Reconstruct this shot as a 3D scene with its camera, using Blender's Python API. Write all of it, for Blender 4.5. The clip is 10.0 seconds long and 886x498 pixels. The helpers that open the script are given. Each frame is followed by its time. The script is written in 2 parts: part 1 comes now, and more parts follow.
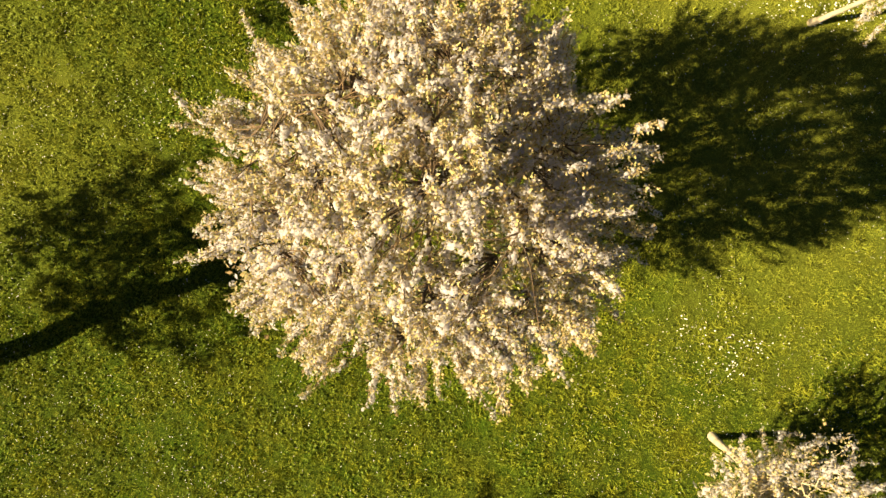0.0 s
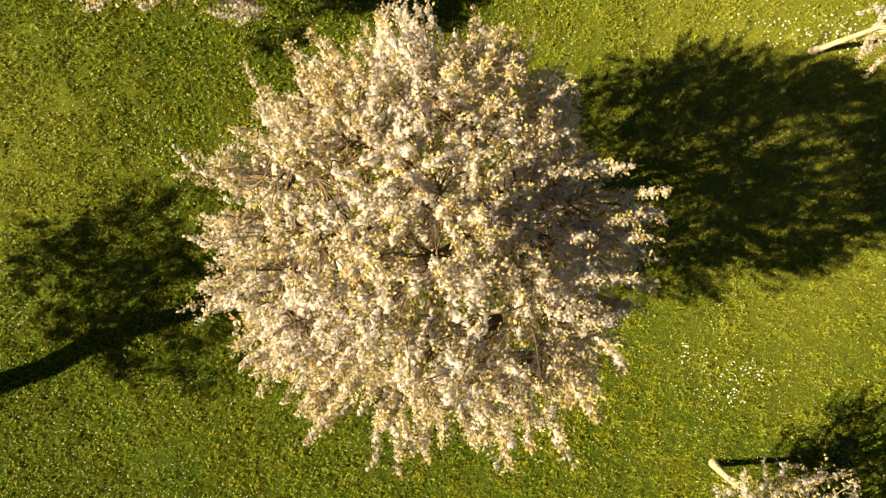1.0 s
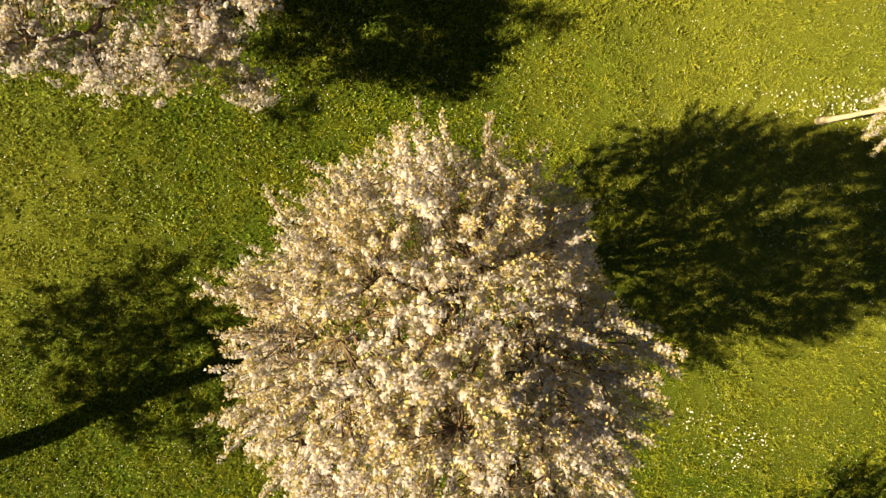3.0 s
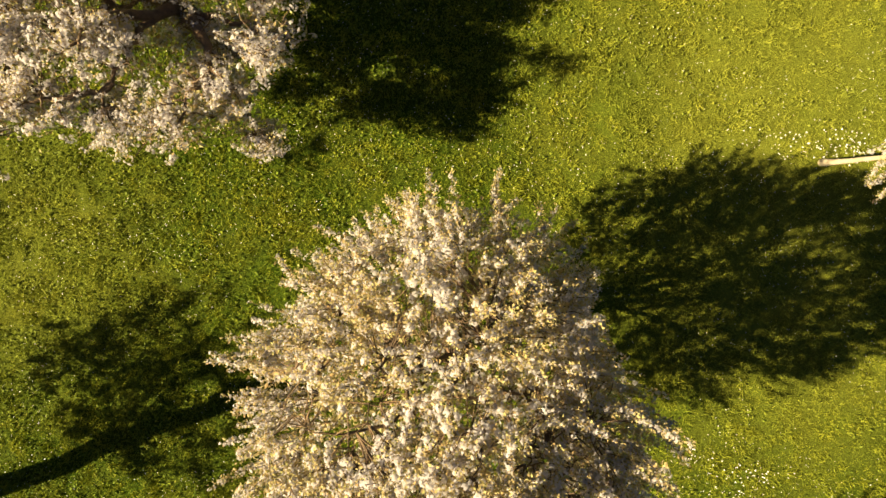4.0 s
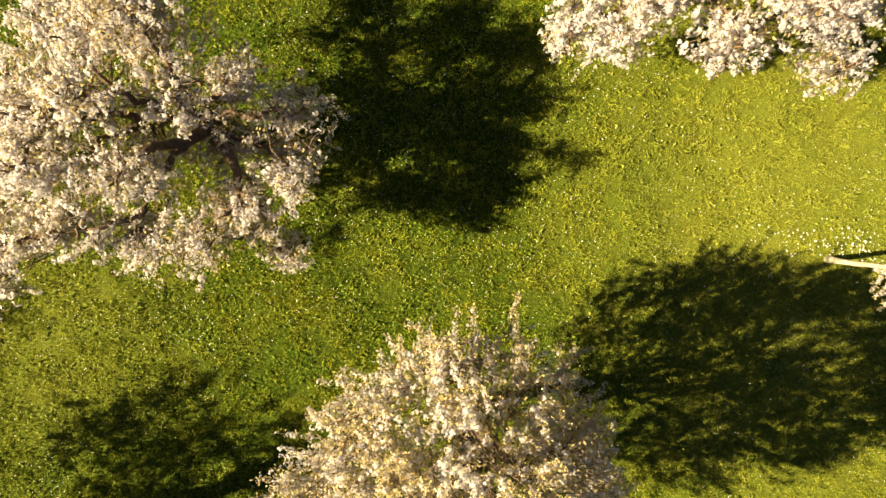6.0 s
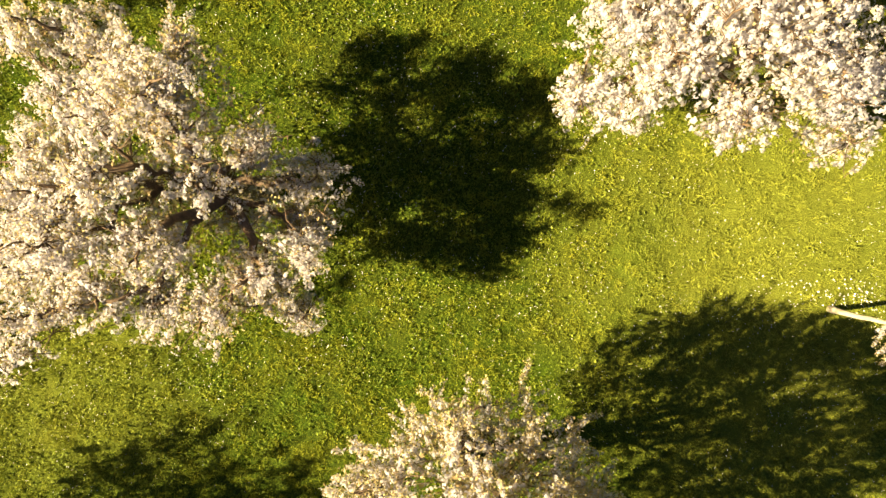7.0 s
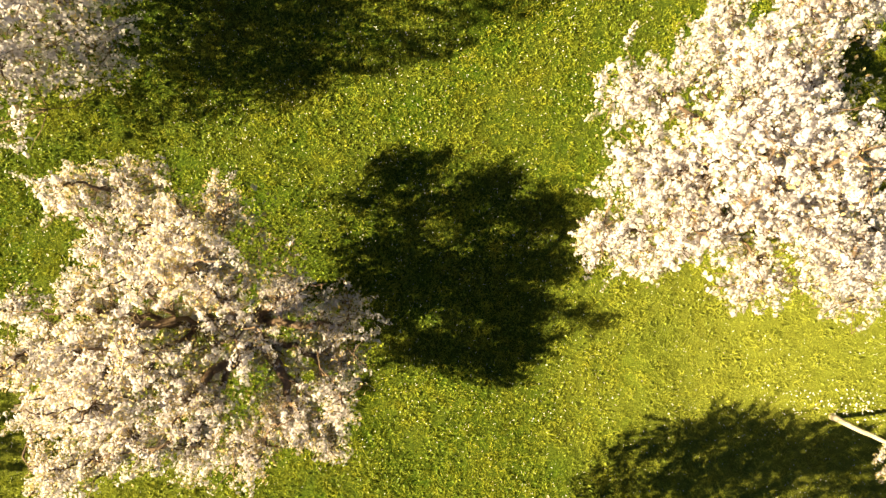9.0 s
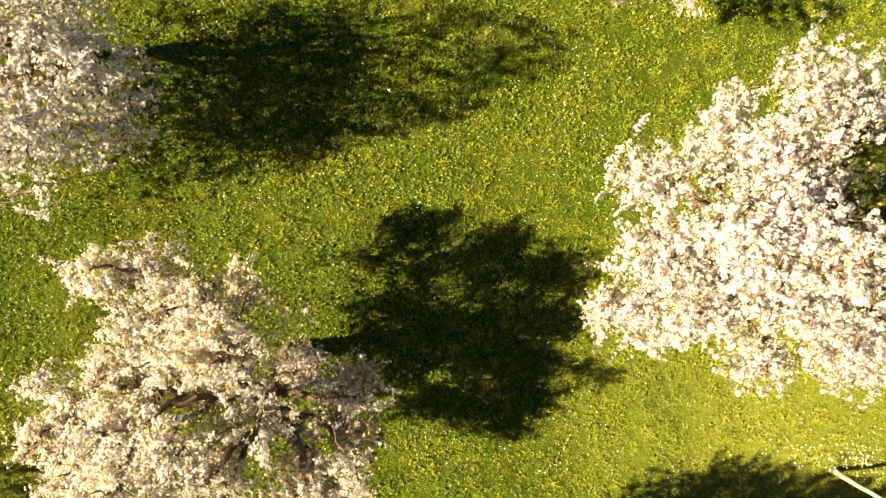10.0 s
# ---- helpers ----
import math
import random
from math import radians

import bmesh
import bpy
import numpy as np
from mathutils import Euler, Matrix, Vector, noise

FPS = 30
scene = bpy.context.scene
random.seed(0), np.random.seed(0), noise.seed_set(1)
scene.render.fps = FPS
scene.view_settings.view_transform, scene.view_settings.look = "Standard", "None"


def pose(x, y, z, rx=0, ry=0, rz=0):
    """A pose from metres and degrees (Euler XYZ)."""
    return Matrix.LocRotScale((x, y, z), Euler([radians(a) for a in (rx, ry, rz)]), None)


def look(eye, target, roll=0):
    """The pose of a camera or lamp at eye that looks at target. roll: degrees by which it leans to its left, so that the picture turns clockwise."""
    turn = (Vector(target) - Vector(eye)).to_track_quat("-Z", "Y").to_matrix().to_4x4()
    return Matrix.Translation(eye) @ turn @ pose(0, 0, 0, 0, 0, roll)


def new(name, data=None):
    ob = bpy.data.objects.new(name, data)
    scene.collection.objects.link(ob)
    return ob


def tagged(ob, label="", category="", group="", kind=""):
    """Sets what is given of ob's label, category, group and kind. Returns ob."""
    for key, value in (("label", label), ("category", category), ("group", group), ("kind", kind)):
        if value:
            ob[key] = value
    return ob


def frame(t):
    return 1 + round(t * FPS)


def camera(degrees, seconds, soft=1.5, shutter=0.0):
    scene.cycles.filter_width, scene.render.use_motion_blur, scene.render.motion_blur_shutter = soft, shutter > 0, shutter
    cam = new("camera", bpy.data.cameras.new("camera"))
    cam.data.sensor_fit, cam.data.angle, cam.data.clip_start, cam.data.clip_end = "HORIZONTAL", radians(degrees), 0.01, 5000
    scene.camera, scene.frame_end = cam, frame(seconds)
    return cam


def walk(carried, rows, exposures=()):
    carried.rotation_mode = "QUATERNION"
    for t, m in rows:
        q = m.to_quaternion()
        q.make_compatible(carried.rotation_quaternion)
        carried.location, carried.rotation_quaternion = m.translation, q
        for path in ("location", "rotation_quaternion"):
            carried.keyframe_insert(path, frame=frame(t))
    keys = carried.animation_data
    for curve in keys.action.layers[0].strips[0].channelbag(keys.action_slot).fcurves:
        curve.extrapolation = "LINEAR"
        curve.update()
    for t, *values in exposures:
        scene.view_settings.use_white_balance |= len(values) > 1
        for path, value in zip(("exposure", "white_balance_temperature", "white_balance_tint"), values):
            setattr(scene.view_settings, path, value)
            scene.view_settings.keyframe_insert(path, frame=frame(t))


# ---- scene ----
cam = camera(72, 10.0, soft=1.5)
PATH = [
    (0, pose(0.000, 0.000, 10.000, -3.38, -1.11, 0.00)),
    (0.5, pose(-0.016, 0.228, 9.985, -3.43, -1.14, -0.05)),
    (1, pose(-0.037, 0.468, 9.972, -3.45, -1.19, -0.01)),
    (1.5, pose(-0.065, 0.726, 9.961, -3.50, -1.19, 0.12)),
    (2, pose(-0.103, 1.008, 9.959, -3.63, -1.22, 0.19)),
    (2.5, pose(-0.150, 1.307, 9.965, -3.71, -1.27, 0.28)),
    (4, pose(-0.304, 2.294, 10.017, -3.99, -1.29, 0.70)),
    (4.5, pose(-0.366, 2.658, 10.037, -4.10, -1.27, 1.02)),
    (5, pose(-0.441, 3.038, 10.066, -4.21, -1.30, 1.34)),
    (5.5, pose(-0.523, 3.433, 10.094, -4.31, -1.33, 1.70)),
    (7, pose(-0.826, 4.697, 10.169, -4.58, -1.59, 2.24)),
    (7.5, pose(-0.938, 5.141, 10.208, -4.60, -1.65, 2.53)),
    (8, pose(-1.058, 5.605, 10.245, -4.66, -1.71, 2.81)),
    (8.5, pose(-1.183, 6.085, 10.291, -4.73, -1.79, 3.08)),
    (9, pose(-1.306, 6.589, 10.340, -4.87, -1.84, 3.26)),
    (9.5, pose(-1.430, 7.112, 10.393, -5.09, -1.87, 3.42)),
    (10, pose(-1.552, 7.638, 10.449, -5.22, -1.83, 3.66)),
]
EXPOSURES = [(0, 2.33, 6420, 8), (2.5, 2.19, 6450, 8), (5.5, 2.44, 6400, 8), (7.5, 2.86, 6400, 8), (10, 2.93, 6340, 8)]
walk(cam, PATH, EXPOSURES)

# ---- light: low clear sun over the orchard, blue sky ----
SUN_WAY = Vector((1.0, 0.17, -0.78))
world = bpy.data.worlds.new("sky")
scene.world = world
world.use_nodes = True
bg = world.node_tree.nodes["Background"]
sky = world.node_tree.nodes.new("ShaderNodeTexSky")
sky.sky_type, sky.sun_disc = "NISHITA", False
sky.sun_elevation, sky.sun_rotation = radians(37.6), radians(-99.7)
world.node_tree.links.new(sky.outputs[0], bg.inputs[0])
sky.ozone_density, sky.dust_density = 4.0, 0.3
bg.inputs[1].default_value = 0.012
sun = new("sun", bpy.data.lights.new("sun", "SUN"))
sun.data.energy, sun.data.angle, sun.data.color = 5, radians(0.5), (1, 0.78, 0.435)
sun.matrix_world = look(-30 * SUN_WAY, (0, 0, 0))


# ---- materials ----
class Mat:
    """A node material with short ways to add nodes."""

    def __init__(self, name):
        self.m = bpy.data.materials.new(name)
        self.m.use_nodes = True
        self.t = self.m.node_tree
        self.bsdf = self.t.nodes["Principled BSDF"]
        self.out = self.t.nodes["Material Output"]

    def node(self, kind, **values):
        n = self.t.nodes.new(kind)
        for k, v in values.items():
            n.inputs[k].default_value = v
        return n

    def link(self, a, b):
        self.t.links.new(a, b)

    def noise(self, scale, detail=4.0, rough=0.6):
        n = self.node("ShaderNodeTexNoise", Scale=scale, Detail=detail, Roughness=rough)
        c = self.t.nodes.new("ShaderNodeTexCoord")
        self.link(c.outputs["Object"], n.inputs["Vector"])
        return n.outputs["Fac"]

    def ramp(self, fac, stops):
        r = self.t.nodes.new("ShaderNodeValToRGB")
        els = r.color_ramp.elements
        while len(els) < len(stops):
            els.new(0.5)
        for el, (p, rgb) in zip(els, stops):
            el.position, el.color = p, (*rgb, 1)
        self.link(fac, r.inputs[0])
        return r.outputs[0]

    def mix(self, fac, a, b, kind="MIX"):
        n = self.t.nodes.new("ShaderNodeMix")
        n.data_type, n.blend_type = "RGBA", kind
        for sock, v in ((n.inputs[0], fac), (n.inputs[6], a), (n.inputs[7], b)):
            if isinstance(v, (int, float)):
                sock.default_value = v
            elif isinstance(v, tuple):
                sock.default_value = (*v, 1)
            else:
                self.link(v, sock)
        return n.outputs[2]

    def island(self):
        return self.t.nodes.new("ShaderNodeNewGeometry").outputs["Random Per Island"]

    def bump(self, height, strength, distance):
        b = self.node("ShaderNodeBump", Strength=strength, Distance=distance)
        self.link(height, b.inputs["Height"])
        self.link(b.outputs[0], self.bsdf.inputs["Normal"])

    def thin(self, colour, share, clear=0.0):
        """Lets part of the light through a thin leaf or petal, scattered, and the share clear straight on."""
        tr = self.t.nodes.new("ShaderNodeBsdfTranslucent")
        mx = self.node("ShaderNodeMixShader", Fac=share)
        self.link(colour, tr.inputs[0])
        self.link(self.bsdf.outputs[0], mx.inputs[1])
        self.link(tr.outputs[0], mx.inputs[2])
        if clear:
            glow = mx
            mx = self.node("ShaderNodeMixShader", Fac=clear)
            self.link(glow.outputs[0], mx.inputs[1])
            self.link(self.node("ShaderNodeBsdfTransparent", Color=(1, 0.97, 0.94, 1)).outputs[0], mx.inputs[2])
        self.link(mx.outputs[0], self.out.inputs[0])


def pale_pools(k, c, pale):
    """Paler stretches of the meadow, strongest at three places and fading outward."""
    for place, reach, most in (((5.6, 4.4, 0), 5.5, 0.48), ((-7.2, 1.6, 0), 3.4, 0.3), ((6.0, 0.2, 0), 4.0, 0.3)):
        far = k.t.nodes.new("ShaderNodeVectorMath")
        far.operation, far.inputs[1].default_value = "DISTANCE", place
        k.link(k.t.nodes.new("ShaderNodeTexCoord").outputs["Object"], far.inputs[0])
        fade = k.node("ShaderNodeMapRange", **{"From Min": reach, "From Max": 1.0, "To Min": 0.0, "To Max": most})
        k.link(far.outputs["Value"], fade.inputs["Value"])
        c = k.mix(fade.outputs[0], c, pale)
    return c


def soil_material():
    k = Mat("turf")
    fine = k.ramp(k.noise(26, 6, 0.7), [(0.3, (0.012, 0.02, 0.002)), (0.5, (0.03, 0.044, 0.004)), (0.7, (0.075, 0.095, 0.007))])
    patch = k.ramp(k.noise(0.9, 3), [(0.35, (0.75, 0.95, 0.6)), (0.55, (1, 1, 1)), (0.7, (1.35, 1.1, 0.9))])
    k.link(pale_pools(k, k.mix(1.0, fine, patch, "MULTIPLY"), (0.16, 0.17, 0.022)), k.bsdf.inputs["Base Color"])
    k.bsdf.inputs["Roughness"].default_value = 1.0
    k.bsdf.inputs["Specular IOR Level"].default_value = 0.05
    k.bump(k.noise(45, 5, 0.7), 0.8, 0.04)
    return k.m


def leaf_material(name, stops, share, rough, patch=None, gloss=0.25, clear=0.0):
    k = Mat(name)
    c = k.ramp(k.island(), stops)
    if patch:
        c = k.mix(1.0, c, k.ramp(k.noise(0.8, 4), patch), "MULTIPLY")
        c = k.mix(1.0, c, k.ramp(k.noise(6, 3), TUFT_PATCH), "MULTIPLY")
        c = pale_pools(k, c, (0.225, 0.237, 0.036))
    k.link(c, k.bsdf.inputs["Base Color"])
    k.bsdf.inputs["Roughness"].default_value = rough
    k.bsdf.inputs["Specular IOR Level"].default_value = gloss
    k.thin(c, share, clear)
    return k.m


def bark_material(name, dark, pale):
    k = Mat(name)
    c = k.ramp(k.noise(9, 6, 0.7), [(0.35, dark), (0.65, pale)])
    spots = k.ramp(k.noise(3, 3), [(0.45, (1, 1, 1)), (0.7, (1.3, 1.25, 1.0))])
    k.link(k.mix(1.0, c, spots, "MULTIPLY"), k.bsdf.inputs["Base Color"])
    k.bsdf.inputs["Roughness"].default_value = 0.9
    k.bump(k.noise(30, 6, 0.7), 0.7, 0.02)
    return k.m


TUFT_PATCH = [(0.34, (0.66, 0.74, 0.76)), (0.5, (1.0, 1.0, 1.0)), (0.66, (1.15, 1.12, 1.02))]
MEADOW_PATCH = [(0.3, (0.74, 0.82, 0.75)), (0.5, (1.05, 1.0, 0.8)), (0.7, (1.24, 1.1, 0.8))]
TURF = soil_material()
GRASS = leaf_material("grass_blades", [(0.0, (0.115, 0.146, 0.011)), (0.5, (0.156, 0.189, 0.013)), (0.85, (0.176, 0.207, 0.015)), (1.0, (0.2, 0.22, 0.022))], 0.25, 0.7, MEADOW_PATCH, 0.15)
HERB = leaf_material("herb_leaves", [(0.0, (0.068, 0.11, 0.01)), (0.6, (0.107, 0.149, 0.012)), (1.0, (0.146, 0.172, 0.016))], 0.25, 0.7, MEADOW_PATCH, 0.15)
PETAL = leaf_material("petals", [(0.0, (0.55, 0.52, 0.535)), (0.4, (0.6, 0.575, 0.6)), (1.0, (0.63, 0.61, 0.65))], 0.58, 0.8, None, 0.1, 0.3)
YOUNG = leaf_material("young_leaves", [(0.0, (0.37, 0.265, 0.125)), (0.35, (0.42, 0.34, 0.175)), (0.75, (0.43, 0.38, 0.185)), (1.0, (0.34, 0.335, 0.13))], 0.45, 0.6, None, 0.15)
DAISY = leaf_material("daisy_petals", [(0.0, (0.46, 0.46, 0.47)), (1.0, (0.6, 0.6, 0.63))], 0.1, 0.6)
YOLK = leaf_material("daisy_hearts", [(0.0, (0.36, 0.27, 0.04)), (1.0, (0.45, 0.35, 0.07))], 0.0, 0.8)
BARK = bark_material("dark_bark", (0.04, 0.025, 0.014), (0.12, 0.078, 0.045))
PALE_BARK = bark_material("pale_bark", (0.2, 0.17, 0.12), (0.36, 0.31, 0.23))


# ---- building helpers ----
def mesh_of(name, verts, faces, material, second=None, second_from=None, normals=None):
    """A mesh from arrays of vertices and triangles."""
    verts, faces = np.asarray(verts, np.float32), np.asarray(faces, np.int32)
    me = bpy.data.meshes.new(name)
    me.vertices.add(len(verts))
    me.vertices.foreach_set("co", verts.ravel())
    me.loops.add(faces.size)
    me.loops.foreach_set("vertex_index", faces.ravel())
    me.polygons.add(len(faces))
    me.polygons.foreach_set("loop_start", np.arange(0, faces.size, faces.shape[1], dtype=np.int32))
    me.materials.append(material)
    if second:
        me.materials.append(second)
        which = np.zeros(len(faces), np.int32)
        which[second_from] = 1
        me.polygons.foreach_set("material_index", which)
    me.update(calc_edges=True)
    if normals is not None:
        me.polygons.foreach_set("use_smooth", np.ones(len(faces), bool))
        me.normals_split_custom_set_from_vertices(normals)
    return me


def part(name, me, parent, label="", kind=""):
    ob = new(name, me)
    ob.parent = parent
    return tagged(ob, label, kind=kind)


def unit(v):
    return v / np.maximum(np.linalg.norm(v, axis=-1, keepdims=True), 1e-9)


def scatter(protos, places, aims, sizes, rng, puffs=None):
    """Copies of small prototype meshes, each with its z axis along its aim, joined into arrays. puffs: a list that takes
    the rounded normals of the clusters, pointing away from the middle of each."""
    aims = unit(aims)
    helper = unit(rng.normal(size=aims.shape))
    side = unit(np.cross(aims, helper))
    third = np.cross(aims, side)
    pick = rng.integers(0, len(protos), len(places))
    vs, fs, base = [], [], 0
    for n, (pv, pf) in enumerate(protos):
        k = np.where(pick == n)[0]
        if not len(k):
            continue
        v = pv[None, :, 0, None] * side[k, None] + pv[None, :, 1, None] * third[k, None] + pv[None, :, 2, None] * aims[k, None]
        v = v * sizes[k, None, None] + places[k, None]
        f = pf[None] + (np.arange(len(k)) * len(pv))[:, None, None] + base
        if puffs is not None:
            pn = unit(pv + (0, 0, 0.6))
            n3 = pn[None, :, 0, None] * side[k, None] + pn[None, :, 1, None] * third[k, None] + pn[None, :, 2, None] * aims[k, None]
            puffs.append(n3.reshape(-1, 3))
        vs.append(v.reshape(-1, 3))
        fs.append(f.reshape(-1, pf.shape[1]))
        base += len(k) * len(pv)
    return np.concatenate(vs), np.concatenate(fs)


def tube(points, radii, sides):
    """A tapered tube along a line of points."""
    p = np.asarray(points, float)
    r = np.asarray(radii, float)
    # close the end with a blunt tip
    p = np.vstack([p, p[-1] + unit(p[-1] - p[-2]) * r[-1] * 0.8])
    r = np.append(r, r[-1] * 0.05)
    along = unit(np.gradient(p, axis=0))
    ref = np.array([0.31, 0.87, 0.38])
    a = unit(np.cross(along, ref))
    b = np.cross(along, a)
    ang = np.linspace(0, 2 * np.pi, sides, endpoint=False)
    ring = np.cos(ang)[None, :, None] * a[:, None] + np.sin(ang)[None, :, None] * b[:, None]
    v = (p[:, None] + ring * r[:, None, None]).reshape(-1, 3)
    i = np.arange(len(p) - 1)[:, None] * sides
    j = np.arange(sides)[None]
    q = np.stack([i + j, i + (j + 1) % sides, i + sides + (j + 1) % sides, i + sides + j], -1).reshape(-1, 4)
    return v, np.concatenate([q[:, [0, 1, 2]], q[:, [0, 2, 3]]])


def joined(pieces):
    vs, fs, n = [], [], 0
    for v, f in pieces:
        vs.append(v)
        fs.append(f + n)
        n += len(v)
    return np.concatenate(vs), np.concatenate(fs)


def bend(a, b, lift, rng, n=8, wiggle=0.04):
    """A slightly crooked line from a to b that bows upwards by lift."""
    a, b = np.asarray(a, float), np.asarray(b, float)
    t = np.linspace(0, 1, n)[:, None]
    far = np.linalg.norm(b - a)
    p = a + (b - a) * t + np.array([0, 0, lift]) * (t * (1 - t) * 4)
    w = np.cumsum(rng.normal(size=(n, 3)), 0)
    w = (w - w[0]) - (w[-1] - w[0]) * t
    return p + w * wiggle * far / np.sqrt(n)


# ---- small prototypes: blossom clusters, leaves, blades, daisies ----
def flower(rng, size):
    """A cupped round of overlapping petals with a notched rim, facing +z."""
    v, f = [(0, 0, -0.12 * size)], []
    for n in range(4):
        a = math.pi * n / 2 + rng.uniform(-0.25, 0.25)
        r = size * rng.uniform(0.9, 1.2)
        v.append((math.cos(a) * r, math.sin(a) * r, rng.uniform(0.05, 0.4) * size))
        f.append((0, 1 + n, 1 + (n + 1) % 4))
    return np.array(v), np.array(f)


def cluster_protos(rng, count, flowers, size=0.33):
    out = []
    for _ in range(count):
        pieces = []
        for n in range(flowers):
            d = unit(rng.normal(size=3) * 0.75 + (0, 0, 1.1))
            v, f = flower(rng, size * rng.uniform(0.84, 1.16))
            helper = unit(rng.normal(size=3))
            s = unit(np.cross(d, helper))
            q = np.cross(d, s)
            pieces.append((v[:, :1] * s + v[:, 1:2] * q + v[:, 2:] * d + d * rng.uniform(0.55, 0.95), f))
        out.append(joined(pieces))
    return out


def leaf_protos(rng, count, wide):
    """Pointed leaves folded along the middle, growing along +z and arching over."""
    out = []
    for _ in range(count):
        w, arch, fold = wide * rng.uniform(0.8, 1.2), rng.uniform(0.1, 0.5), rng.uniform(0.05, 0.25)
        v = [(0, 0, 0), (-w, fold * w, 0.5), (0, -arch * 0.3, 0.5), (w, fold * w, 0.5), (0, -arch, 1.0)]
        out.append((np.array(v), np.array([(0, 2, 1), (0, 3, 2), (1, 2, 4), (2, 3, 4)])))
    return out


RNG = np.random.default_rng(7)
CLUSTERS = cluster_protos(RNG, 14, 5, 0.35)
FAR_CLUSTERS = cluster_protos(RNG, 6, 3, 0.4)
LOOSE_CLUSTERS = cluster_protos(RNG, 10, 6, 0.33)
DENSE_CLUSTERS = cluster_protos(RNG, 10, 8, 0.3)
LEAVES = [(v[[0, 1, 4, 3]], np.array([(0, 3, 2), (0, 2, 1)])) for v, f in leaf_protos(RNG, 8, 0.32)]


# ---- trees ----
def wobble(az, seed, amount, dents):
    """An uneven crown outline, by direction; dents: directions in which the crown falls short, and by how much."""
    w = 0.10 * math.sin(2 * az + seed) + 0.09 * math.sin(3 * az + 2.1 * seed) + 0.06 * math.sin(7 * az + 0.7 * seed)
    return 1 + amount * w - sum(d * max(0, math.cos(az - a)) ** 4 for a, d in dents)


def tree(base, fork, axis, profile, limbs, sprays, label, seed, tips=(), bark=None, protos=None, girth=0.13, bud=0.045,
         spray_length=0.55, leafy=2.2, hollow=0.5, gaps=0.0, droop=0.0, uneven=1.0, dents=(), within=0.33, stretch=(1, 1), fluff=0.6, pitch=0.39, skin=0.22, boughs=7, arms=(0, 1), stray=0.3,
         lobes=(), rise=0.65, core=(0.0, 0.5)):
    """A blossoming fruit tree. profile: crown radius by height; axis: the crown's middle at its foot and at its top.
    lobes: in place of an even crown, boughs of blossom (x, y, z, half width, sprays), with gaps between."""
    rng = np.random.default_rng(seed)
    bark, protos = bark or BARK, protos or CLUSTERS
    base, fork = np.array(base, float), np.array(fork, float)
    lobes = [(x, y, z, 1.08 * r, 0.93 * r, 0.82 * r, count) for x, y, z, r, count in lobes]
    thing = new("fruit_tree")
    thing.location = base
    tagged(thing, label, "tree", "orchard trees")
    zs, rs = [p[0] for p in profile], [p[1] for p in profile]
    low, top = zs[0], zs[-1]
    foot, head = np.array(axis[0], float), np.array(axis[1], float)

    def middle(z):
        return foot + (head - foot) * np.clip((z - low) / (top - low), 0, 1)

    def shell(z, az, share):
        m = middle(z)
        r = np.interp(z, zs, rs) * wobble(az, seed, uneven, dents) * share
        return np.array([m[0] + math.cos(az) * r * stretch[0], m[1] + math.sin(az) * r * stretch[1], z])

    # trunk, flared at the foot
    line = bend(base - (0, 0, 0.05), fork, 0, rng, 9, 0.012 if bark is PALE_BARK else 0.05)
    t = np.linspace(0, 1, 9)
    v, f = tube(line, girth * (1 + 0.45 * np.exp(-t * 9)) * (1 - 0.35 * t), 10)
    part("trunk", mesh_of("trunk", v - base, f, bark), thing)
    # limbs
    samples = [line[-1]]
    for x, y, z, rx, ry, rz, count in sorted(lobes, key=lambda l: math.dist(l[:3], fork)):
        pts = np.array(samples)
        end = np.array([x, y, z])
        far = np.linalg.norm(pts - end, axis=1) + 2.5 * np.maximum(0, pts[:, 2] - z + 0.25) + 0.5 * np.linalg.norm(pts - fork, axis=1)
        root = pts[far.argmin()]
        thick = girth * (0.5 if np.linalg.norm(root - fork) < 0.5 else 0.32) * np.clip(count / 45, 0.15, 1) ** 0.8
        p = bend(root, end, 0.1 * np.linalg.norm(end - root), rng, 12, 0.13)
        v, f = tube(p, thick * np.linspace(1, 0.3, 12) ** 1.3, 7)
        part("limb", mesh_of("limb", v - base, f, bark), thing)
        samples += list(p[2:])
    for n in range(0 if lobes else limbs):
        az = 2 * math.pi * n / limbs + rng.uniform(-0.35, 0.35)
        z = low + (top - low) * rng.uniform(0.5, 0.85)
        end = shell(z, az, rng.uniform(0.5, 0.8))
        p = bend(fork - (0, 0, rng.uniform(0, 0.25)), end, rng.uniform(-0.05, 0.3) * (top - low) * 0.3, rng, 12, 0.12)
        v, f = tube(p, girth * 0.38 * np.linspace(1, 0.35, 12) ** 1.7, 7)
        part("limb", mesh_of("limb", v - base, f, bark), thing)
        samples += list(p[2:])
    if not lobes:
        m = middle(top)
        p = bend(fork, (m[0], m[1], low + (top - low) * 0.9), 0, rng, 12, 0.12)
        v, f = tube(p, girth * 0.42 * np.linspace(1, 0.35, 12) ** 1.7, 7)
        part("limb", mesh_of("limb", v - base, f, bark), thing)
        samples += list(p[2:])
    pts = np.array(samples)
    # branches
    more = []
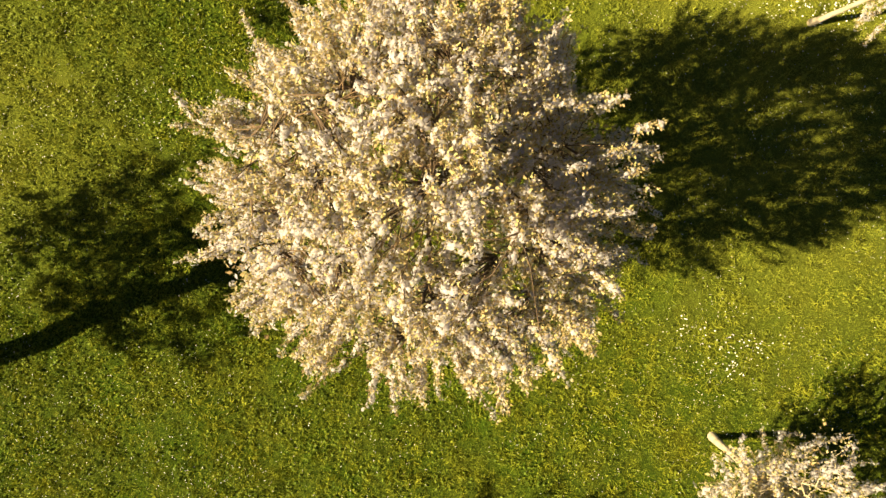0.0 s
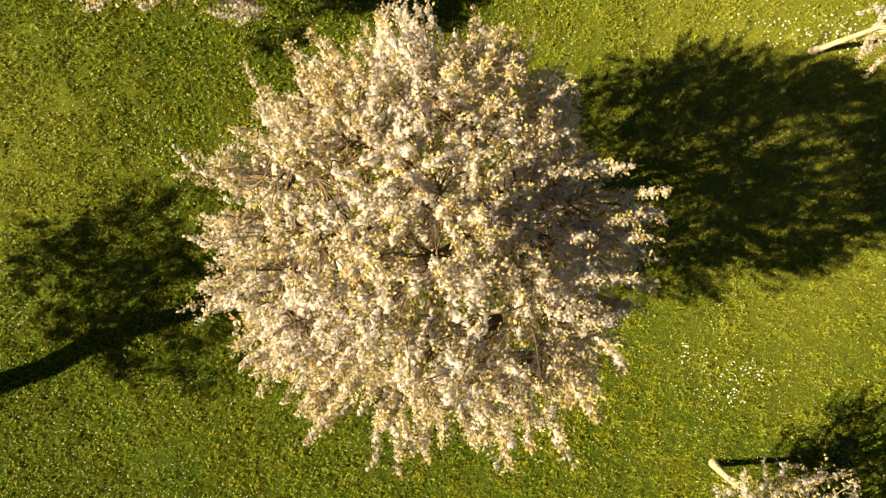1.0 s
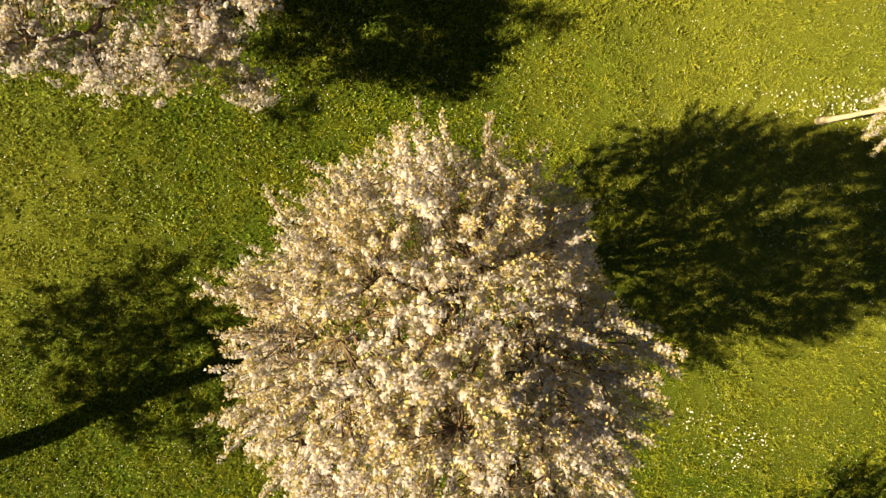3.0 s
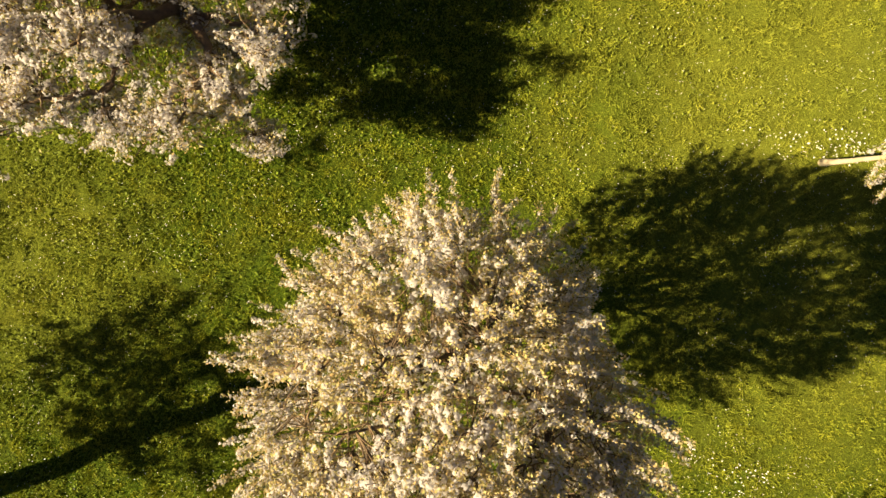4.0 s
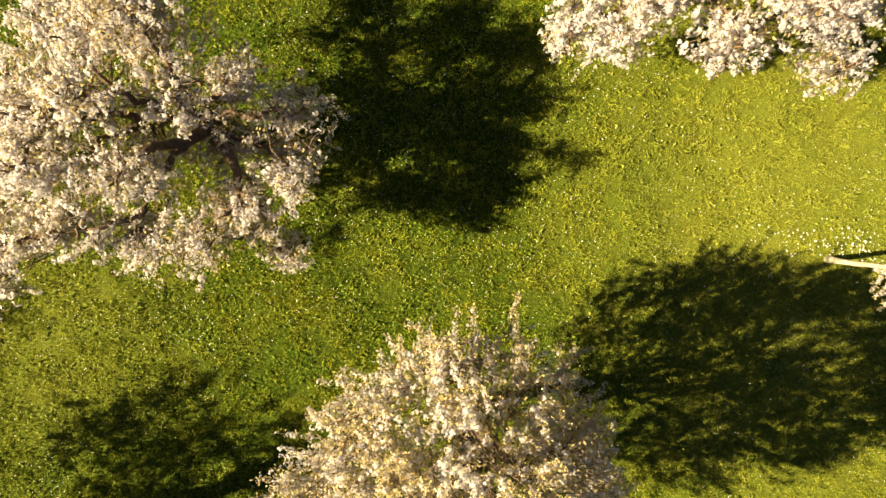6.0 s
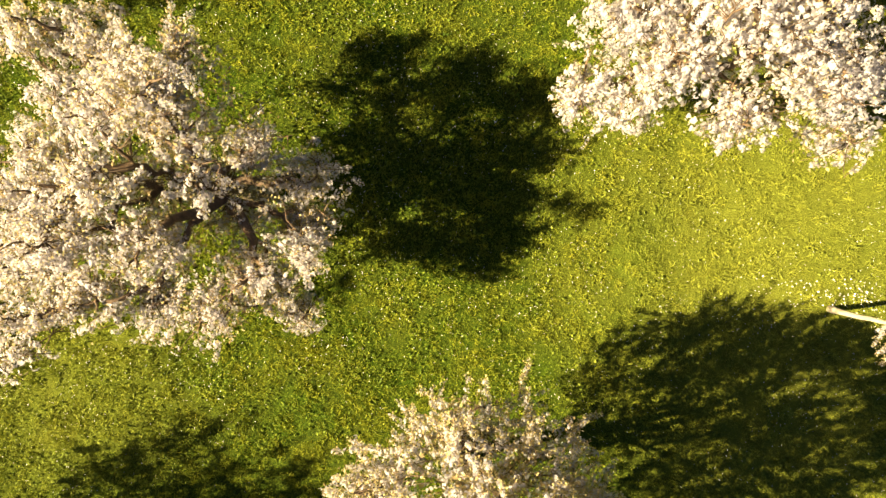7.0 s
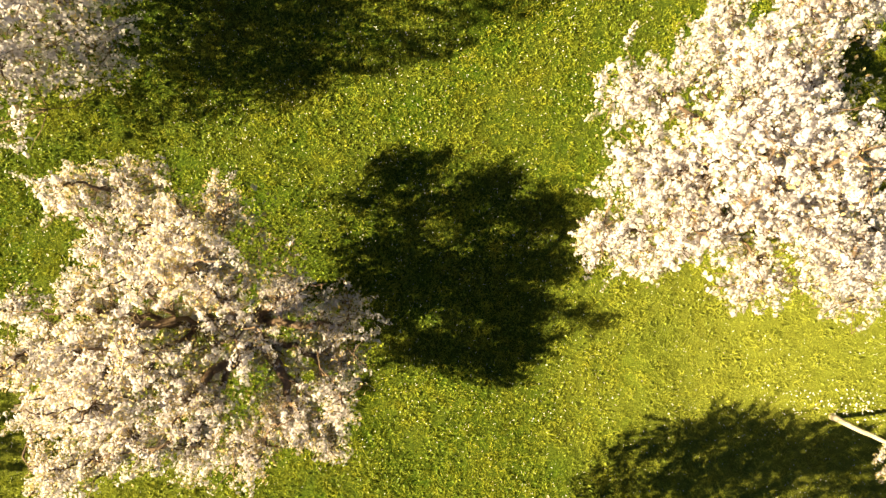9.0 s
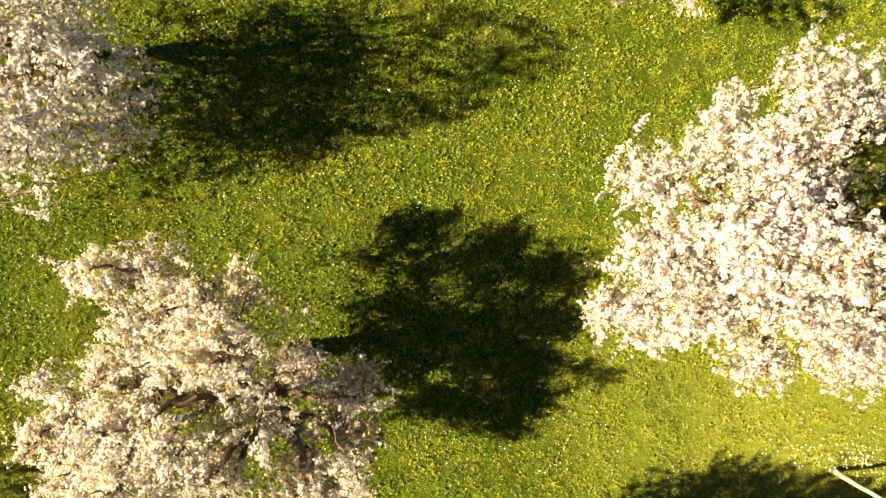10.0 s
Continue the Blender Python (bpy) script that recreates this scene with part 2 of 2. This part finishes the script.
    for x, y, z, rx, ry, rz, count in lobes:
        for _ in range(max(2, count // 16)):
            end = (x, y, z) + unit(rng.normal(size=3)) * (rx, ry, rz) * rng.uniform(0.5, 0.95)
            p = bend((pts[np.linalg.norm(pts - end, axis=1).argmin()]), end, rng.uniform(0, 0.1), rng, 8, 0.2)
            v, f = tube(p, np.linspace(0.016, 0.005, 8), 5)
            part("branch", mesh_of("branch", v - base, f, bark), thing)
            more += list(p[2:])
    for _ in range(0 if lobes else int(limbs * boughs)):
        z = low + (top - low) * rng.uniform(0.1, 0.95)
        end = shell(z, rng.uniform(0, 2 * math.pi), rng.uniform(0.4, 0.9))
        far = np.linalg.norm(pts - end, axis=1) + 0.8 * np.maximum(0, pts[:, 2] - end[2] + 0.3)
        p = bend(pts[far.argmin()], end, rng.uniform(-0.05, 0.15), rng, 8, 0.16)
        v, f = tube(p, np.linspace(0.01, 0.004, 8), 5)
        part("branch", mesh_of("branch", v - base, f, bark), thing)
        more += list(p[2:])
    pts = np.concatenate([pts, np.array(more)])
    # flowering sprays: wands of blossom on the crown's outside, shorter ones within
    centre = np.array([*middle((low + top) / 2), low + (top - low) * 0.35])
    twigs, places, aims, sizes, greens, green_aims, green_sizes = [], ([], []), ([], []), ([], []), [], [], []
    todo = [(np.array(tip, float), 1.25) for tip in tips]
    weights = np.array([(np.interp(z, zs, rs) + 0.15) ** 1.4 * (0.75 + 0.5 * (z - low) / (top - low)) for z in np.linspace(low, top, 60)])
    weights /= weights.sum()
    wide = max(rs)
    crest = rs.index(wide)
    for x, y, z, rx, ry, rz, count in lobes:
        for _ in range(count):
            way = unit(rng.normal(size=3) + (0, 0, 0.35))
            share = rng.uniform(0.15, 1) ** 0.45
            todo.append(((x, y, z) + way * (rx, ry, rz) * share, rng.uniform(0.5, 1.0) if rng.uniform() < 0.8 else rng.uniform(1.1, 1.5)))
    for n in range(0 if lobes else sprays):
        az = rng.uniform(0, 2 * math.pi)
        if n % 2:
            # over the crown's upper side, evenly as seen from the sky
            share = math.sqrt(rng.uniform()) * 1.02
            z = np.interp(-share * wide, [-r for r in rs[crest:]], zs[crest:]) - abs(rng.normal(0, skin))
            share = min(share * wide / np.interp(z, zs, rs), 1.08)
        else:
            z = rng.choice(np.linspace(low, top, 60), p=weights)
            inner = hollow * np.clip(1.6 * (top - z) / (top - low), 0, 1)
            share = inner + (1 - inner) * math.sqrt(rng.uniform()) if rng.uniform() < 0.78 else rng.uniform(1.0, 1.15)
        end = shell(z, az, share)
        if arms[0] and share > arms[1] and math.sin(arms[0] * az + 1.5 * math.sin(2 * az) + seed) + 0.5 * math.sin(2.6 * arms[0] * az + z) < -0.25:
            continue
        if gaps and noise.noise(Vector(end * 0.85) + Vector((seed, 0, 0))) > 0.38 - gaps:
            continue
        todo.append((end, rng.uniform(0.55, 1.05) if share < 0.97 else rng.uniform(1.15, 1.65)))
    # heavier, simpler sprays in the shaded inside and underside
    for x, y, z, rx, ry, rz, count in lobes:
        for _ in range(int(count * within)):
            way = unit(rng.normal(size=3)) * rng.uniform(0, 0.9)
            todo.append(((x, y, z - 0.5 * rz) + way * (rx, ry, rz), 0.0))
    for _ in range(sprays // 3 if lobes else int(sprays * within)):
        z = low + (top - low) * rng.uniform(*core)
        end = shell(z, rng.uniform(0, 2 * math.pi), min(arms[1], 0.95) * math.sqrt(rng.uniform(0.02, 1)))
        if not gaps or noise.noise(Vector(end * 0.85) + Vector((seed, 0, 0))) < 0.4 - gaps:
            todo.append((end, 0.0))
    for end, long in todo:
        coarse, long, size = (1, 1.0, bud * 1.5) if long == 0 else (0, long, bud)
        out = unit(end - centre)
        aim = unit(out * (0.65 if long < 1.15 else 1.2) + (0, 0, rise - droop) + rng.normal(size=3) * (stray + 0.3 * max(0, 1 - 1.6 * math.hypot(*(end[:2] - middle(end[2]))) / wide)))
        length = spray_length * long
        start = end - aim * length
        far = np.linalg.norm(pts - start, axis=1) + 0.6 * np.maximum(0, pts[:, 2] - start[2])
        root = pts[far.argmin()]
        if np.linalg.norm(root - start) > 0.06:
            twigs.append(tube(bend(root, start, 0.03, rng, 4, 0.12), np.linspace(0.008, 0.004, 4), 3))
        wand = bend(start, end, -0.06 * length, rng, 7, 0.08)
        if long >= 0.85 and not coarse:
            twigs.append(tube(wand[::3], np.linspace(0.006, 0.003, 3), 3))
        count = max(4, int(length / (size * (3.5 if coarse else pitch))))
        s = np.sort(rng.uniform(0.02, 1, count))
        s[-1] = 1
        at = np.stack([np.interp(s, np.linspace(0, 1, 7), wand[:, n]) for n in range(3)], -1)
        off = unit(rng.normal(size=(count, 3)) + 0.5 * out + (0, 0, 0.4))
        places[coarse].append(at + off * size * rng.uniform(0.1, fluff if long < 1.1 else 0.6, (count, 1)) * (1.15 - 0.5 * s[:, None]))
        aims[coarse].append(off + 0.5 * aim)
        sizes[coarse].append(size * rng.uniform(0.7, 1.2, count) * (1.1 - 0.35 * s))
        g = rng.poisson((7 * min(leafy + 0.3, 2) if coarse else count * leafy) * (0.35 + 2.6 * max(0, 0.25 + noise.noise(Vector(end * 1.7)))))
        s = rng.uniform(0, 1, g)
        at = np.stack([np.interp(s, np.linspace(0, 1, 7), wand[:, n]) for n in range(3)], -1)
        off = unit(rng.normal(size=(g, 3)) + 0.4 * aim)
        greens.append(at + off * size * rng.uniform(0.3, (2.5 if coarse else 0.7) + fluff, (g, 1)))
        green_aims.append(off + 0.6 * aim)
        green_sizes.append(rng.uniform(0.04, 0.07, g) if coarse else rng.uniform(0.02, 0.037, g))
    v, f = joined(twigs)
    part("twig_mass", mesh_of("twig_mass", v - base, f, bark), thing, kind="stuff")
    puffs = []
    v, f = joined([scatter(kind, np.concatenate(places[n]), np.concatenate(aims[n]), np.concatenate(sizes[n]), rng, puffs)
                   for n, kind in enumerate((protos, LOOSE_CLUSTERS))])
    part("blossom", mesh_of("blossom", v - base, f, PETAL, normals=np.concatenate(puffs)), thing, "dense cream-white blossom clusters", "stuff")
    greens, green_aims = np.concatenate(greens), np.concatenate(green_aims)
    v, f = scatter(LEAVES, greens, green_aims, np.concatenate(green_sizes), rng)
    part("leaves", mesh_of("leaves", v - base, f, YOUNG), thing, "young bronze-yellow leaves", "stuff")
    return thing


# ---- the meadow ----
def meadow_height(x, y):
    """Gentle unevenness of the turf."""
    return 0.018 * np.sin(x * 2.1 + 0.6 * y) + 0.016 * np.sin(y * 2.7 - 0.8 * x + 1) + 0.01 * np.sin(5.3 * x + 3.1 * y)


def ground():
    """One sheet to the horizon: fine under the orchard, coarse beyond."""
    xs = np.concatenate([[-1500, -500, -150, -60, -30], np.arange(-16, 16.01, 0.22), [30, 60, 150, 500, 1500]])
    gx, gy = np.meshgrid(xs, xs + 3)
    n = len(xs)
    i = (np.arange(n - 1)[:, None] * n + np.arange(n - 1)[None]).ravel()
    f = np.stack([i, i + 1, i + n + 1, i + n], -1)
    near = (np.abs(gx) < 17) & (np.abs(gy - 3) < 17)
    z = np.where(near, meadow_height(gx, gy) + np.random.default_rng(3).normal(0, 0.003, gx.shape), 0)
    v = np.stack([gx.ravel(), gy.ravel(), z.ravel() - 0.032], -1)
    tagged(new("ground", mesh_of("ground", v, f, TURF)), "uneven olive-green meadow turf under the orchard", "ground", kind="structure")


X0, X1, Y0, Y1 = -9.6, 8.8, -5.6, 13.2


def spread(count, rng, clump, power=1.0):
    """Places on the meadow, thicker where a slow noise is high."""
    x, y = rng.uniform(X0, X1, count * 2), rng.uniform(Y0, Y1, count * 2)
    if clump:
        w = np.array([noise.noise((a * clump, b * clump, 3.3)) for a, b in zip(x, y)])
        keep = rng.uniform(size=len(x)) < np.clip(0.5 + power * w, 0.02, 1)
        x, y = x[keep][:count], y[keep][:count]
    else:
        x, y = x[:count], y[:count]
    return np.stack([x, y, meadow_height(x, y) - 0.025], -1)


def meadow():
    rng = np.random.default_rng(21)
    # grass blades, leaning over
    p = spread(560000, rng, 5.0, 0.4)
    aim = np.stack([rng.normal(0, 0.8, len(p)), rng.normal(0, 0.8, len(p)), rng.uniform(0.4, 1, len(p))], -1)
    blades = []
    for _ in range(6):
        arch, w = rng.uniform(0.1, 0.6), rng.uniform(0.06, 0.1)
        blades.append((np.array([(-w, 0, 0), (w, 0, 0), (0, -arch, 1)]), np.array([(0, 1, 2)])))
    tuft = np.array([noise.noise((a * 5.0, b * 5.0, 3.3)) for a, b in p[:, :2]])
    v, f = scatter(blades, p, aim, rng.uniform(0.035, 0.08, len(p)) * np.clip(1 + 1.1 * tuft, 0.6, 1.7), rng)
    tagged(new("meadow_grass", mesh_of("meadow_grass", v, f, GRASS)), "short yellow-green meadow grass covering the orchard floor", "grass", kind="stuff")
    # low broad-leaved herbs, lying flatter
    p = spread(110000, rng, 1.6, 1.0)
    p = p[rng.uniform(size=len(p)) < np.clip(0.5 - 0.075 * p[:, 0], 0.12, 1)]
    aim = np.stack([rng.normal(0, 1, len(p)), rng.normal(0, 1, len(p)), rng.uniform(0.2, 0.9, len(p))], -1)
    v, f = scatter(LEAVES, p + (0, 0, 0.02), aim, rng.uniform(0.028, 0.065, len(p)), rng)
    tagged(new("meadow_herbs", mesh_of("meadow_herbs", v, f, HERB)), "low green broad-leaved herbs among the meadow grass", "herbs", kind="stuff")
    # daisies
    p = spread(10500, rng, 0.8, 1.0)
    spots = [(6.25, 3.4, 0.45, 60), (5.5, 3.45, 0.4, 30), (5.3, -2.2, 0.3, 30), (4.9, -2.5, 0.3, 30), (4.45, -1.96, 0.3, 20), (6.7, 3.35, 0.3, 30)]
    extra = np.concatenate([np.stack([rng.normal(x, s, n), rng.normal(y, s * 0.4, n), np.zeros(n)], -1) for x, y, s, n in spots])
    p = np.concatenate([p, extra]) + (0, 0, 0.06)
    aim = np.stack([rng.normal(-0.25, 0.3, len(p)), rng.normal(0, 0.3, len(p)), np.ones(len(p))], -1)
    ring = [(math.cos(n * math.pi / 2.5), math.sin(n * math.pi / 2.5), 0.08) for n in range(5)]
    heart = [(math.cos(a) * 0.3, math.sin(a) * 0.3, 0.1) for a in np.arange(4) * math.pi / 2]
    pv = np.array([(0, 0, -0.05)] + ring + heart)
    pf = np.array([(0, 1 + n, 1 + (n + 1) % 5) for n in range(5)] + [(6, 7, 8), (6, 8, 9)])
    v, f = scatter([(pv, pf)], p, aim, np.concatenate([rng.uniform(0.0046, 0.0086, len(p) - len(extra)), rng.uniform(0.008, 0.015, len(extra))]), rng)
    yolk = (np.arange(len(f)) % 7) >= 5
    tagged(new("daisies", mesh_of("daisies", v, f, DAISY, YOLK, yolk)), "small white daisies scattered through the meadow", "flowers", kind="stuff")


ground()
meadow()

# ---- the orchard ----
# tips of the longest flowering wands
SKIRT_WANDS = [
    (-1.27, -1.36, 4.28), (-0.86, -1.27, 5.1), (-0.3, -1.85, 3.94), (-1.86, -1.17, 3.69), (0.4, -1.8, 4.2), (0.1, -1.85, 4),
    (-0.6, -1.75, 4.2), (-1.5, -1.4, 4), (0.7, -1.6, 4.5), (1.2, -1.4, 4.4), (1.82, -0.67, 3.98), (1.77, 0.48, 5),
    (1.6, 0.47, 5.67), (-2.16, 0.74, 4.33), (-2.03, 0.27, 4.92), (-2.2, 1.25, 3.53), (-1.7, 1.81, 4.34), (-0.7, 2.34, 3.77),
    (0.53, 2.75, 2.7), (0.76, -0.95, 6.6), (0.44, -0.92, 6.42), (1.12, -0.97, 5.84), (1.18, -0.52, 6.19), (-0.88, -1.13, 5.73),
    (-1.35, -0.92, 5.37), (-0.17, -1.87, 3.89),
]
CREST_WANDS = [
    (0, 0.2, 6.6), (0.2, 0, 6.5), (-0.25, 0.3, 6.5), (0.05, 0.5, 6.4), (1.59, 0.61, 5.8), (1.66, 0.4, 5.6), (1.47, 0.29, 5.8),
    (1.56, 0.13, 5.6), (1.36, 0.01, 5.9), (1.39, 0.45, 5.9), (1.3, 0.77, 5.9), (1.4, -0.27, 5.6), (1.33, -0.6, 5.6),
    (1.17, -0.84, 5.7), (1, 0.3, 6.1), (1.1, 0, 6), (1, 0.7, 6), (1.25, 0.4, 5.9), (1.2, 0.8, 5.8), (1.15, -0.3, 5.9),
    (1.85, -0.2, 4.9), (1.9, -0.45, 4.6), (1.9, 0.35, 4.6), (1.95, 0.05, 4.4), (1.6, -0.9, 4.9), (1.75, -0.75, 4.5),
]
tree((-0.1, 0.4, 0), (0.05, 0.5, 1.5), ((-0.05, 0.45), (0.0, 0.2)),
     [(2.3, 1.7), (2.9, 2.2), (4.0, 2.2), (5.1, 1.84), (5.8, 1.3), (6.2, 0.85), (6.5, 0.35)], 8, 1500,
     "tall fruit tree in full cream-white blossom with bronze young leaves", 11,
     tips=SKIRT_WANDS + CREST_WANDS, uneven=0.45, dents=((0.65, 0.14), (-1.95, -0.1)), within=0.65, core=(0.08, 0.62), stretch=(1.03, 0.92),
     spray_length=0.44, leafy=3.6, pitch=0.54, skin=0.2, hollow=0.72, gaps=0.01, boughs=4, bud=0.039, arms=(17, 0.93), stray=0.32, rise=0.75, fluff=0.55)
# each bough of blossom: centre, half width and number of twigs
OPEN_NORTHWEST = [
    (-5.55, 6.5, 3.1, 0.34, 22), (-5, 6.55, 2.8, 0.45, 42), (-4.4, 6.1, 3.2, 0.5, 62), (-4.6, 5.45, 3.3, 0.32, 24),
    (-5.45, 5.15, 2.9, 0.39, 40), (-5.2, 5.85, 3, 0.35, 26), (-4.75, 6.1, 2, 0.49, 26),
]
OPEN_NORTHEAST = [
    (-3.75, 5.75, 3.7, 0.55, 70), (-3.75, 6.45, 3, 0.27, 18), (-2.3, 4.3, 2.3, 0.37, 30), (-2.2, 4.95, 2.4, 0.37, 34),
    (-2.85, 5.3, 2.6, 0.4, 32), (-3.3, 4.9, 3.6, 0.45, 22), (-3, 4.4, 2.5, 0.45, 16),
]
OPEN_SOUTHWEST = [
    (-5.1, 4.6, 3.4, 0.44, 62), (-4.85, 4.05, 3.7, 0.5, 66), (-5.6, 4, 3, 0.5, 50), (-5.3, 3.2, 3.3, 0.42, 42),
    (-4.75, 3.35, 3.2, 0.4, 36), (-5.9, 2.5, 2.8, 0.26, 10), (-6.2, 4.2, 3.1, 0.3, 18), (-6.2, 4.95, 3, 0.25, 14),
    (-5.95, 4.5, 2.9, 0.37, 30), (-6, 3.55, 2.8, 0.37, 28),
]
OPEN_SOUTHEAST = [
    (-4.05, 3.2, 2.9, 0.42, 44), (-3.95, 3.95, 3.5, 0.45, 46), (-3.3, 3.2, 2.9, 0.37, 28), (-2.75, 3.6, 2.7, 0.42, 52),
    (-2.35, 3.1, 2.1, 0.27, 20), (-4.2, 4.75, 4.1, 0.37, 20), (-4.2, 4.7, 2.3, 0.99, 30), (-2.1, 3.95, 3.2, 0.22, 12),
    (-2.2, 4.1, 2.9, 0.27, 12),
]
tree((-3.6, 4.75, 0), (-3.52, 4.76, 2.2), ((-3.9, 4.6), (-3.9, 4.75)),
     [(1.3, 1.3), (1.8, 1.7), (2.6, 1.6), (3.6, 1.2), (4.3, 0.4)], 7, 420,
     "wide open-crowned fruit tree in white blossom showing dark branches", 23,
     tips=[(-1.92, 5.1, 1.55), (-1.8, 4.81, 2.4), (-3.23, 2.75, 3.1), (-4.0, 2.8, 2.7), (-6.0, 2.2, 2.6), (-5.75, 2.7, 2.8), (-6.1, 6.6, 3.1), (-5.06, 6.9, 2.5),
           (-3.72, 6.75, 3.17), (-3.85, 6.6, 3.0), (-2.32, 5.45, 2.01), (-2.19, 2.99, 1.96), (-2.5, 2.9, 2.1)],
     protos=LOOSE_CLUSTERS, within=0.6, girth=0.18, bud=0.045, spray_length=0.42, droop=0.3, leafy=1.7, stray=0.45, fluff=0.7, pitch=0.6, lobes=OPEN_NORTHWEST + OPEN_NORTHEAST + OPEN_SOUTHWEST + OPEN_SOUTHEAST)
THICK_WEST = [
    (1.15, 6.1, 2.1, 0.4, 40), (1.6, 5.9, 2.3, 0.35, 28), (1.5, 7.05, 2.9, 0.67, 90), (1.25, 8.1, 2.75, 0.5, 50),
    (2, 8.55, 3, 0.45, 44), (2.2, 9.1, 2.9, 0.32, 18), (1.95, 6.4, 3.1, 0.55, 70), (2.1, 7.5, 4.3, 0.72, 110),
]
THICK_EAST = [
    (2.6, 9.35, 3.6, 0.32, 14), (3, 9.1, 3.8, 0.42, 32), (3.6, 9.2, 3.2, 0.45, 26), (2.8, 5.7, 3.1, 0.37, 40),
    (3.65, 6.1, 3.5, 0.47, 58), (2.6, 6.75, 3.7, 0.55, 72), (3.3, 6.65, 3.7, 0.5, 60), (2.9, 7.25, 4.5, 0.5, 58),
    (2.6, 8.4, 3.8, 0.57, 66), (4.3, 6.3, 3.2, 0.5, 44), (3.7, 7.1, 3.3, 0.42, 34), (4.3, 5.6, 2.8, 0.35, 26),
]
tree((3.0, 7.3, 0), (3.0, 7.3, 1.5), ((2.9, 7.3), (2.95, 7.4)),
     [(1.7, 1.3), (2.2, 1.7), (3.3, 1.7), (4.4, 1.2), (5.2, 0.4)], 8, 500,
     "fruit tree covered in thick bright white blossom", 31,
     tips=[(0.76, 7.7, 2.31), (1.06, 8.71, 3.2), (0.81, 6.82, 2.01), (0.8, 6.29, 2.4), (1.71, 8.9, 2.9), (2.74, 5.45, 3.3),
           (2.24, 9.3, 2.8), (1.2, 5.45, 2.2), (3.48, 5.6, 3.2), (2.6, 9.65, 3.7), (2.75, 9.9, 3.6), (3.05, 9.7, 3.8), (2.45, 9.5, 3.5), (3.4, 9.6, 3.7), (3.8, 9.3, 3.6), (2.9, 9.35, 3.95), (3.3, 9.4, 3.9),
           (3.6, 9.5, 3.5), (3.5, 8.9, 3.9), (4.3, 5.5, 2.7), (4.7, 5.9, 2.6)],
     bud=0.056, protos=DENSE_CLUSTERS, pitch=0.58, leafy=0.45, droop=0.3, stray=0.48, fluff=0.75, spray_length=0.4, within=0.6, girth=0.15, lobes=THICK_WEST + THICK_EAST)
tree((-8.0, 9.5, 0), (-7.8, 9.4, 1.2), ((-7.15, 8.6), (-7.1, 8.9)), [(0.8, 1.7), (1.5, 2.1), (2.5, 1.8), (4.0, 1.5), (5.5, 0.9), (6.2, 0.3)], 8, 310,
     "fruit tree with loose white blossom and low hanging sprays", 37,
     tips=[(-5.73, 7.84, 1.19), (-5.38, 8.18, 1.81), (-6.76, 6.99, 1.79), (-5.83, 9.32, 0.91)], droop=0.3, bud=0.058, pitch=0.58, within=2.4, leafy=0.3, gaps=0.12, stray=0.45, fluff=0.9, stretch=(0.95, 0.78))
tree((6.2, 3.1, 0), (6.35, 3.1, 1.3), ((6.9, 3.2), (6.8, 3.2)), [(1.4, 0.8), (2.0, 1.2), (3.2, 1.2), (4.2, 0.4)], 6, 80,
     "young fruit tree with pale smooth trunk and white blossom", 41, tips=[(6.25, 2.7, 1.0), (6.3, 2.45, 1.1), (6.4, 3.0, 1.05), (6.0, 2.7, 1.4)], bark=PALE_BARK, girth=0.048)
tree((4.74, -3.76, 0), (4.95, -4.05, 1.4), ((4.8, -4.35), (4.5, -4.3)), [(1.2, 0.9), (2.0, 1.35), (3.0, 1.45), (4.0, 1.1), (4.6, 0.4)], 6, 250,
     "small fruit tree with pale trunk, white blossom and yellow leaves", 43, bark=PALE_BARK, girth=0.06, leafy=2.0, pitch=0.48, within=0.8, spray_length=0.42,
     tips=[(4.85, -3.75, 1.3), (5.0, -3.8, 1.6), (4.9, -4.0, 1.5), (5.2, -3.6, 1.5), (4.7, -3.9, 1.2), (5.0, -3.65, 1.1)])
tree((-9.2, -2.95, 0), (-7.8, -1.65, 3.5), ((-8.25, -1.35), (-8.3, -1.35)), [(2.1, 1.2), (2.8, 1.85), (3.6, 1.7), (4.6, 0.5)], 6, 170,
     "fruit tree with leaning dark trunk and white blossom", 47, protos=FAR_CLUSTERS, bud=0.08, girth=0.2, within=1.1, gaps=0.2)
tree((-1.5, -6.7, 0), (-1.5, -6.6, 1.4), ((-1.5, -6.5), (-1.5, -6.5)), [(1.3, 1.2), (2.2, 1.6), (3.2, 1.5), (4.2, 0.4)], 6, 80,
     "fruit tree in white blossom with a round crown", 53, protos=FAR_CLUSTERS, bud=0.08)
tree((-12.2, 1.6, 0), (-12.2, 1.6, 1.3), ((-12.2, 1.6), (-12.2, 1.6)), [(1.2, 0.8), (2.2, 1.2), (3.0, 1.1), (3.8, 0.4)], 6, 60,
     "small fruit tree in white blossom", 59, protos=FAR_CLUSTERS, bud=0.08)
tree((1.3, 12.1, 0), (1.3, 12.1, 1.4), ((1.4, 12.0), (1.4, 12.0)), [(1.5, 1.3), (2.2, 1.75), (3.2, 1.6), (4.4, 0.4)], 7, 130,
     "fruit tree in white blossom with long lower sprays", 61, tips=[(1.7, 10.25, 2.2), (1.9, 10.35, 1.9), (2.2, 10.5, 1.6)], bud=0.065)
